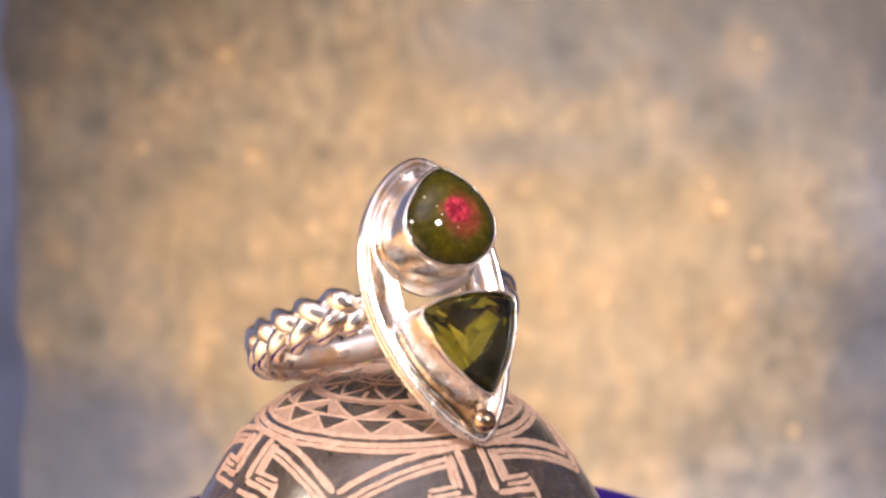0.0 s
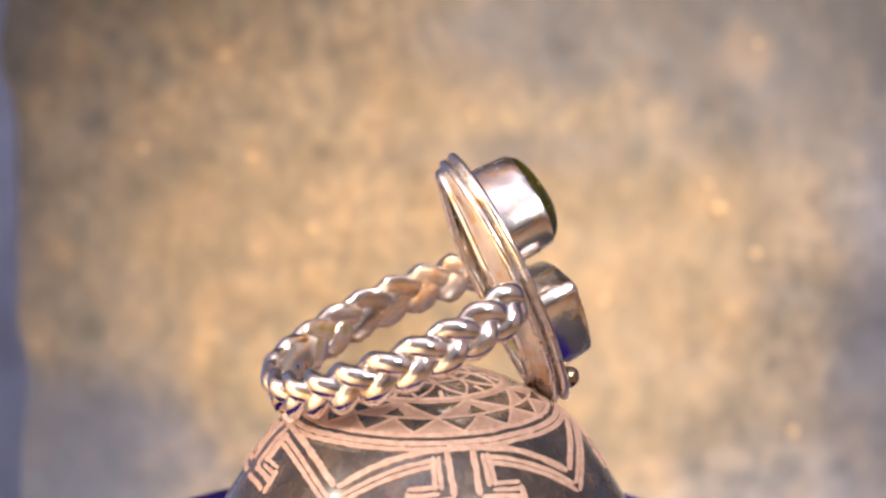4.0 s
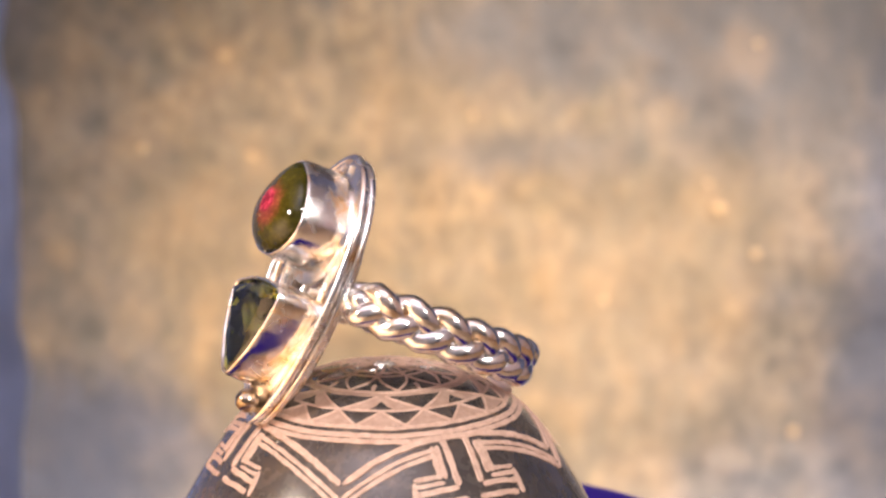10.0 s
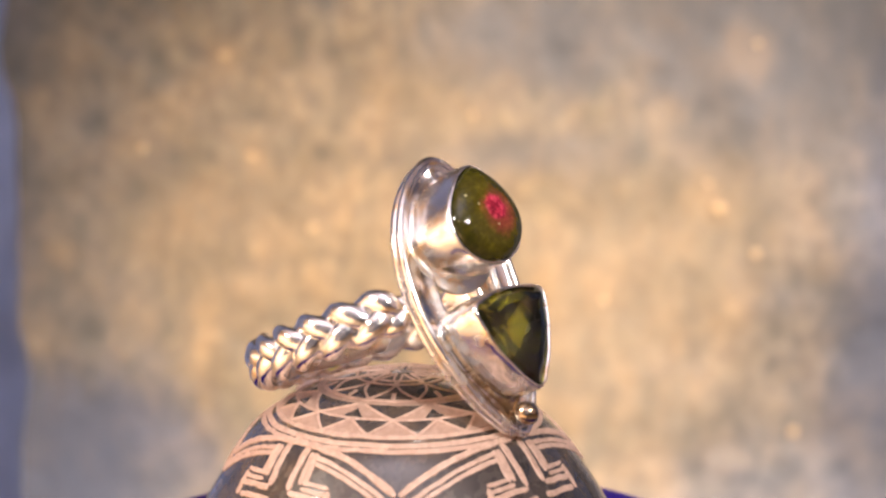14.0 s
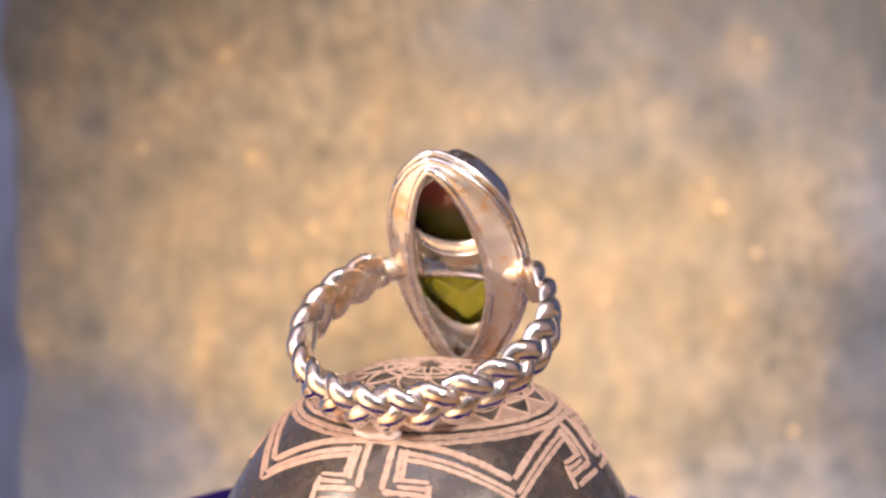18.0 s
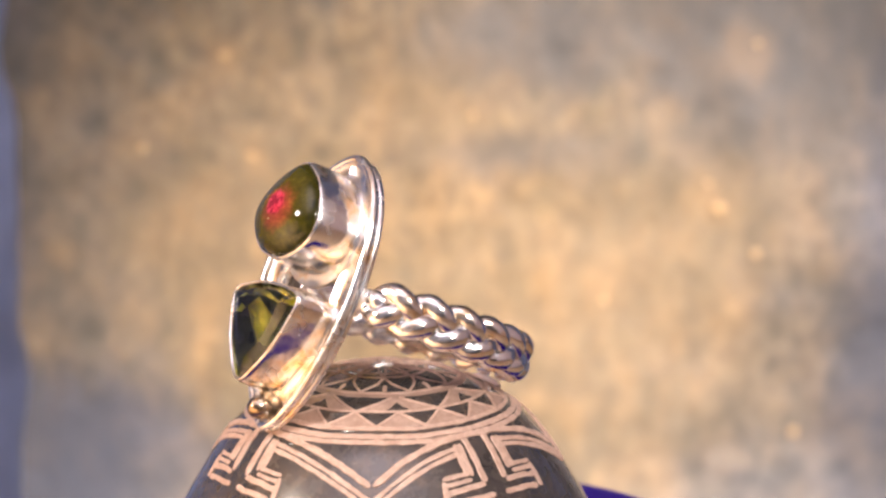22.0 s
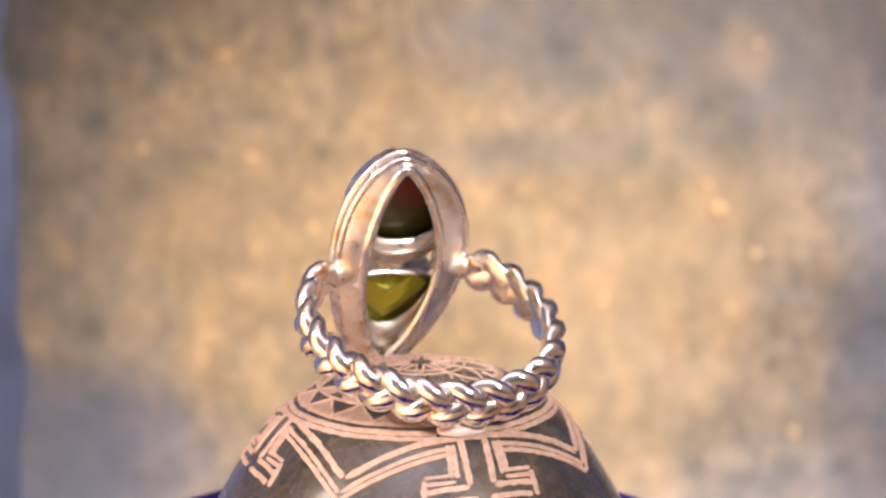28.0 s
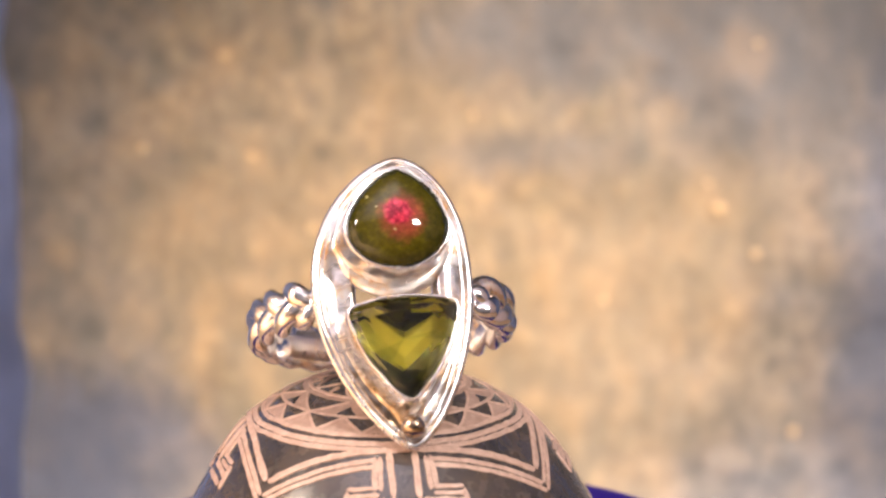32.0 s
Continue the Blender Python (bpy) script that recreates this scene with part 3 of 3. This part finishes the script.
def marquise(half, top, bottom, n=120, mid=12.0, shift=-12.0, crown=(1.57, 2.4)):
    """The face's outline, counter-clockwise: rounder above, more pointed below."""
    pts = []
    for a in np.linspace(0, 2 * math.pi, n, endpoint=False):
        c, s = math.cos(a), math.sin(a)
        p, q = crown if s > 0 else (1.38, 1.75)
        x = math.copysign(abs(c) ** (2 / p), c)
        y = math.copysign(abs(s) ** (2 / q), s)
        v = mid + (y * (top - mid) if y > 0 else y * (mid - bottom))
        pts.append((x * half + shift * (1 - abs(y) ** 2) + 3, v))
    # even spacing
    pts = np.array(pts)
    loop = np.vstack([pts, pts[:1]])
    d = np.concatenate([[0], np.cumsum(np.linalg.norm(np.diff(loop, axis=0), axis=1))])
    s = np.linspace(0, d[-1], n, endpoint=False)
    return np.stack([np.interp(s, d, loop[:, 0]), np.interp(s, d, loop[:, 1])], 1)


def pear(n=96):
    pts = []
    for a in np.linspace(0, 2 * math.pi, n, endpoint=False):
        c, s = math.cos(a), math.sin(a)
        if s > 0:
            x, y = math.copysign(abs(c) ** (2 / 1.42), c), abs(s) ** (2 / 1.66)
            pts.append((x * 83 + 4 * y, y * 96))
        else:
            pts.append((c * 83, s * 69))
    return np.array(pts) + (-13, 97)


def trillion(n=32, inset=0.0):
    cor = [np.array(p, float) for p in ((-103, -37), (-6, -191), (82, -27))]
    pts = []
    for i in range(3):
        a, b = cor[i], cor[(i + 1) % 3]
        t = (b - a) / np.linalg.norm(b - a)
        out = np.array([t[1], -t[0]])
        bulge = 15 if i < 2 else 14
        for k in range(n):
            q = k / n
            pts.append(a + (b - a) * q + out * bulge * 4 * q * (1 - q))
    pts = np.array(pts)
    if n > 12:
        for _ in range(10):
            pts = (np.roll(pts, 1, 0) + 2 * pts + np.roll(pts, -1, 0)) / 4
    return pts


def lay(line, w):
    return [(x * S, y * S, w * S) for x, y in line]


def build_cup(ring, outline, height, label):
    """A bezel wall round a stone, slightly uneven as hand-made ones are."""
    steps = [(-2, -14), (5, -12), (6.5, 0), (8, 18), (8, height * 0.5), (6.5, height - 24), (5.2, height - 10), (4.0, height - 2), (2.2, height + 1.5), (0.2, height + 1.2), (-1.6, height - 2.5), (-1.8, height - 10), (1.0, height - 14), (1.0, -10)]
    rings = []
    for d, w in steps:
        row = outset(outline, d)
        wave = [1.7 * noise.noise(Vector((x / 34, y / 34, w / 30))) + 0.7 * noise.noise(Vector((x / 13, y / 13, w / 13))) for x, y in row]
        row = outset(outline, d) + (outset(outline, d + 1) - outset(outline, d)) * np.array(wave)[:, None]
        rings.append(lay(row, w))
    v, f = loft(rings, wrap=True)
    return part("bezel_cup", v, f, SILVER, ring, label, SETTING)


def worn(p, cu, cw, inside):
    """The braid is worn flatter on its inner side."""
    du, dw = p[0] / S - cu, (p[2] / S - cw) / 1.11
    r = math.hypot(du, dw)
    k = 1.0 if r > inside else (inside + 0.22 * (r - inside)) / r
    return ((cu + du * k) * S, p[1], (cw + 1.11 * dw * k) * S)


def build_ring():
    ring = thing("gemstone_ring", "silver ring with braided band and two green tourmalines", "ring", (0, 0, RING_BASE))
    face = marquise(126, 236, -247, shift=-19)
    v, f = tube([(x * S, y * S, 0) for x, y in face], 7.5 * S, 14)
    part("rim", v, f, SILVER, ring, "thick polished silver wire rim", SETTING)
    inner = outset(face, -10)
    v, f = tube([(x * S, y * S, -3 * S) for x, y in inner], 4.5 * S, 10)
    part("inner_wire", v, f, SILVER, ring, place=SETTING)
    v, f = tube([(x * S, y * S, -19 * S) for x, y in outset(face, -4)], 7.5 * S, 12)
    part("lower_wire", v, f, SILVER, ring, place=SETTING)
    # sloping wall between the rim and the back frame
    back = marquise(73, 219, -197, shift=-12, crown=(1.4, 1.9))

    def rise(y):
        return 11 * min(1.0, max(0.0, (y - 60) / 150))

    def raised(row, w, q):
        return [(x * S, y * S, (w + q * rise(y)) * S) for x, y in row]

    rows = []
    for q in np.linspace(0, 1, 7):
        row = outset(face, -8) * (1 - q) + back * q
        rows.append(raised(row, -16 - 26 * q - 3 * math.sin(math.pi * q), q))
    for q in np.linspace(1, 0, 7):
        row = outset(face, -4) * (1 - q) + outset(back, 3) * q
        rows.append(raised(row, -22 - 24 * q - 3 * math.sin(math.pi * q), q))
    v, f = loft(rows, wrap=True)
    part("gallery", v, f, SILVER_SOFT, ring, "sloping silver gallery wall", SETTING)
    v, f = tube([(x * S, y * S, (rise(y) - 44) * S) for x, y in back], 9.5 * S, 12)
    part("back_frame", v, f, SILVER, ring, "pointed oval silver back frame", SETTING)
    # cups and stones
    p1, p2 = pear(), trillion()
    build_cup(ring, p1, 86, "pear-shaped silver cup")
    build_cup(ring, p2, 77, "three-cornered silver cup")
    cen = np.array([-13, 103.0])
    rows = [lay(cen + (p1 - cen) * k - cen, w) for k, w in ((0.9, 8), (0.985, 60), (0.985, 84))]
    for a in np.linspace(0.12, 1.5, 16):
        k = 0.985 * math.cos(a)
        rows.append(lay(cen + (p1 - cen) * k - cen, 85 + 34 * math.sin(a)))
    v, f = loft(rows, True, ("fan", "fan"))
    part("cabochon", v, f, CABOCHON, ring, "domed dark green stone with a pink core", SETTING @ Matrix.Translation((-13 * S, 103 * S, 0)))
    mid2 = np.array([-9, -83.0])
    girdle = trillion(4)

    def level(k, w):
        return lay(mid2 + (girdle - mid2) * k, w)

    def crown(k, w):
        return [(x, y, z + 0.10 * (y + 83 * S) * (1 - k) / 0.38) for x, y, z in level(k, w)]

    # twelve keel places, heart-shaped like the bright reflection: two lobes above, a point below
    keel = [(-82, -56), (-66, -74), (-48, -92), (-28, -110), (-8, -125), (10, -110), (30, -91), (49, -72), (65, -56), (44, -36), (-6, -64), (-56, -34)]
    rows = [lay(keel, 4), level(0.985, 65), level(0.985, 71), crown(0.84, 80), crown(0.62, 86)]
    vv, ff = loft(rows, True, ("fan", "fan"))
    vv[len(rows) * 12] = (-7 * S, -76 * S, 9 * S)
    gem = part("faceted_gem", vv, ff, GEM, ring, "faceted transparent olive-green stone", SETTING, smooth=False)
    gem.data.materials.append(GEM_LIT)
    gem.data.materials.append(GEM_SHADE)
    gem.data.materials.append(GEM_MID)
    # heart of returned light and dark surround put into facet colours
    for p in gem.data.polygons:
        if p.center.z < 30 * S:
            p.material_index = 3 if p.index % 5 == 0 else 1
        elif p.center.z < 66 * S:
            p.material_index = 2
    # added skin and cover: lime colour for light coming through the stone
    skin = [lay(outset(keel, 1.0), 3.0), level(0.55, 35), level(0.992, 61)]
    skin[1] = [tuple((np.array(a) + np.array(b)) / 2 + np.array((0, 0, -1.5 * S))) for a, b in zip(skin[0], skin[2])]
    vv, ff = loft(skin)
    veil = [lay(outset(keel, 1.0), 2.6), lay(np.array([-7, -82.0]) + (np.array(keel) - (-7, -82)) * 0.5, -2.5)]
    part("gem_keel_cover", *loft(veil, True, (None, "fan")), GEM_VEIL, ring, "clouded lime keel of the faceted stone", SETTING, smooth=False)
    part("gem_back_skin", vv, ff, GEM_BACK, ring, "opaque lime skin added over the faceted stone's back", SETTING, smooth=False)
    # grain of silver under the lower stone
    rows = []
    for a in np.linspace(-1.45, 1.45, 14):
        rows.append([(1 * S + 20 * S * math.cos(a) * math.cos(q), -218 * S + 20 * S * math.cos(a) * math.sin(q), 21 * S + 21 * S * math.sin(a)) for q in np.linspace(0, 2 * math.pi, 24, endpoint=False)])
    v, f = loft(rows, True, ("fan", "fan"))
    part("granule", v, f, SILVER_PLATE, ring, "small silver ball", SETTING)

    # dished sheet that joins the rim and the feet of the cups, open between the two stones
    def side_line(loop, side, levels):
        hi, lo = int(np.argmax(loop[:, 1])), int(np.argmin(loop[:, 1]))
        turned = np.roll(loop, -hi, 0)
        cut = (lo - hi) % len(loop)
        half = turned[:cut + 1] if side < 0 else np.vstack([turned[cut:], turned[:1]])
        half = half[np.argsort(half[:, 1])]
        return np.interp(levels, half[:, 1], half[:, 0])

    levels = np.linspace(228, -240, 150)
    for side, gap in ((-1, -84.0), (1, 60.0)):
        outer = side_line(face, side, levels) - side * 7
        one, two = side_line(p1, side, levels), side_line(p2, side, levels)
        inner = np.where(levels > 6, one, two)
        between = (levels < 58) & (levels > -26)
        inner[between] = gap
        mid_zone = (levels < 110) & (levels > 6)
        inner[mid_zone] = np.maximum(inner[mid_zone] * side, gap * side * 0.86) * side
        inner = np.convolve(np.pad(inner, 3, mode="edge"), np.ones(7) / 7, "valid")
        inner = np.where(inner * side > outer * side - 1, outer - side, inner)
        rows = []
        for v0, a, b in zip(levels, inner, outer):
            d = abs((v0 - 14) / 58)
            foot = 24 * min(1.0, max(0.0, d - 0.75) / 0.5) * min(1.0, abs(b - a) / 20) * min(1.0, max(0.0, (205 - v0) / 25)) * min(1.0, max(0.0, (v0 + 215) / 25))
            deep = 6.5 * min(1.0, abs(b - a) / 30)
            skirt = 8 * min(1.0, max(0.0, 1.08 - d) / 0.25)
            row = [(a * S, v0 * S, -(10 + skirt) * S)]
            for q in (0, 0.05, 0.12, 0.25, 0.4, 0.6, 0.8, 0.93, 1.0):
                w = 1.5 - deep * math.sin(math.pi * q) ** 1.2 + foot * (1 - q) ** 3.2 + 1.6 * noise.noise(Vector((a * 0.02 + q, v0 * 0.02, side)))
                row.append(((a + (b - a) * q) * S, v0 * S, w * S))
            row.append((b * S, v0 * S, -10 * S))
            rows.append(row)
        v, f = loft(rows, True, ("fan", "fan"))
        part("face_plate", v, f, SILVER_PLATE if side < 0 else SILVER, ring, "dished silver sheet round the cups", SETTING)
    # crescent of sheet under the pear cup
    rows = []
    low = p1[(p1[:, 1] < 97)]
    low = low[np.argsort(low[:, 0])]
    near, wide = outset(p1, 4), outset(p1, 5)
    order = [int(np.argmin(np.hypot(*(p1 - q).T))) for q in low]
    for i, k in enumerate(order):
        away = (wide[k] - near[k]) / np.linalg.norm(wide[k] - near[k])
        reach = 2 + 21 * math.sin(math.pi * i / (len(order) - 1)) ** 0.8
        a, b = near[k] - away * (reach * 1.25), near[k] + away * reach
        m = (a + b) / 2
        rows.append([(p[0] * S, p[1] * S, w * S) for p, w in ((a, 0), (m, 1.5), (b, 1.5), (b, -8), (m, -8), (a, -8))])
    v, f = loft(rows, True, ("fan", "fan"))
    part("bridge", v, f, SILVER_SOFT, ring, "crescent of silver sheet under the pear cup", SETTING)
    # sheet under the tip of the lower stone
    tip = p2[p2[:, 1] < -88]
    tip = tip[np.argsort(tip[:, 0])]
    rows = []
    for x, y in tip:
        rim_y = max(y + 1, -136 + 46 * ((x + 7) / 62) ** 2)
        rows.append([(x * S, yy * S, w * S) for yy, w in ((y - 3, -2), (rim_y, -1), (rim_y + 1.5, -4), (rim_y, -8), (y - 3, -9))])
    v, f = loft(rows, True, ("fan", "fan"))
    part("seat_plate", v, f, SILVER_SOFT, ring, "rounded silver sheet under the lower stone", SETTING)
    # braid of three strands round a circle behind the face
    cu, cw, rad = -12.0, -210.0, 212.0
    lap = 2 * math.pi - 2 * radians(38)
    n = 420
    for k in range(3):
        pts, girth = [], []
        for i in range(n):
            q = i / (n - 1)
            ang = radians(38) + lap * q
            ph = 2 * math.pi * (6.2 * q + k / 3)
            ease = min(1.0, min(q, 1 - q) / 0.03)
            ease = ease * ease * (3 - 2 * ease)
            sway = 0.5 * math.sin(ph) + 0.5 * 2 / math.pi * math.asin(math.sin(ph))
            r = rad - 4 * (1 - ease) - 9.5 * ease * math.sin(2 * ph)
            v_off = 2 - 5 * (1 - math.cos(ang)) / 2 + 25.5 * (0.35 + 0.65 * ease) * sway
            girth.append(16.0 * (0.7 + 0.3 * ease) * S)
            pts.append(((cu + r * math.sin(ang)) * S, v_off * S, (cw + 1.11 * r * math.cos(ang)) * S))
        v, f = tube(pts, girth, 16, closed=False, squash=1.25, up=(0, 1, 0))
        v = [worn(p, cu, cw, rad - 9) for p in v]
        part("strand", v, f, SILVER_BRAID, ring, "twisted silver strand of the braid", BAND)
    # smooth lining that shows between the strands
    rows = []
    for ang in np.linspace(radians(44), 2 * math.pi - radians(44), 120):
        v_mid = 2 - 5 * (1 - math.cos(ang)) / 2
        q = min(1.0, max(0.0, ((1 - math.cos(ang)) / 2 - 0.68) / 0.25))
        deep = 7 + 9 * q * q * (3 - 2 * q)
        rows.append([((cu + r * math.sin(ang)) * S, (v_mid + h) * S, (cw + 1.11 * r * math.cos(ang)) * S) for r, h in ((rad - deep + 3, -27), (rad - deep, -8), (rad - deep, 8), (rad - deep + 3, 27), (rad - 1, 25), (rad - 1, -25))])
    v, f = loft(rows, True, ("fan", "fan"))
    part("lining", v, f, SILVER_SOFT, ring, "smooth silver lining of the braid", BAND)
    for side in (-1, 1):
        a, b = radians(41), radians(27)
        line = []
        for q in np.linspace(0, 1, 8):
            ang = a + (b - a) * q
            line.append(((cu + side * (rad - 10) * math.sin(ang)) * S, 1 * S, (cw + 1.08 * rad * math.cos(ang) - 22 * q) * S))
        v, f = tube(line, [16 * S, 19 * S, 19 * S, 18 * S, 17 * S, 15 * S, 13 * S, 11 * S], 12, closed=False, squash=1.2, up=(0, 1, 0))
        part("shoulder", v, f, SILVER_SOFT, ring, "soldered silver shoulder", BAND)
    return ring


def build_wax():
    wax = thing("wax_dab", "pale wax dab holding the ring on the pot", "wax", (0, 0, RING_BASE))
    cenp, nrm = on_pot(-170.0, 229, 5)
    cenp = cenp - np.array([0, 0, RING_BASE])
    a = radians(-170.0)
    side = np.array([math.cos(a), math.sin(a), 0])
    out = np.cross(nrm, side)
    rows = []
    for th in np.linspace(-1.45, 1.45, 14):
        row = []
        for q in np.linspace(0, 2 * math.pi, 32, endpoint=False):
            k = 1 + 0.12 * noise.noise(Vector((math.cos(q) * 2, math.sin(q) * 2, th)))
            row.append(cenp + S * k * (43 * math.cos(th) * math.cos(q) * side + 17 * math.cos(th) * math.sin(q) * out + 11 * math.sin(th) * nrm))
        rows.append(row)
    v, f = loft(rows, True, ("fan", "fan"))
    part("dab", v, f, WAX, wax)
    return wax


stand = build_stand()
pot = build_pot()
the_ring = build_ring()
wax_dab = build_wax()

# seconds and degrees of turn
TURN = [
    (0.0, 19.5), (0.5, 31.3), (1.0, 41.1), (1.5, 49.9), (2.0, 58.4), (2.5, 66.4), (3.0, 74.9), (3.5, 83.6),
    (4.0, 92.2), (4.5, 100.5), (5.0, 108.3), (5.5, 111.0), (6.0, 99.9), (6.5, 81.8), (7.0, 63.0), (7.5, 44.5),
    (8.0, 24.7), (8.5, 2.3), (9.0, -22.3), (9.5, -47.9), (10.0, -72.6), (10.5, -85.8), (11.0, -76.7), (11.5, -58.4),
    (12.0, -37.5), (12.5, -16.5), (13.0, 3.4), (13.5, 21.3), (14.0, 36.6), (14.5, 49.8), (15.0, 62.7), (15.5, 75.1),
    (16.0, 87.5), (16.5, 99.3), (17.0, 110.0), (17.5, 129.9), (18.0, 148.7), (18.5, 166.1), (19.0, 183.6), (19.5, 200.3),
    (20.0, 217.2), (20.5, 234.8), (21.0, 252.1), (21.5, 272.2), (22.0, 297.5), (22.5, 324.3), (23.0, 350.4), (23.5, 375.2),
    (24.0, 397.1), (24.5, 416.8), (25.0, 435.7), (25.5, 454.8), (26.0, 473.8), (26.5, 492.8), (27.0, 511.6), (27.5, 530.3),
    (28.0, 547.7), (28.5, 564.9), (29.0, 582.0), (29.5, 598.9), (30.0, 618.5), (30.5, 641.3), (31.0, 666.4), (31.5, 692.7),
    (32.0, 716.6),
]


def motions():
    for ob in (stand, pot, the_ring, wax_dab):
        x, y, z = ob.location
        walk(ob, [(t, pose(x, y, z, rz=d)) for t, d in TURN])


motions()
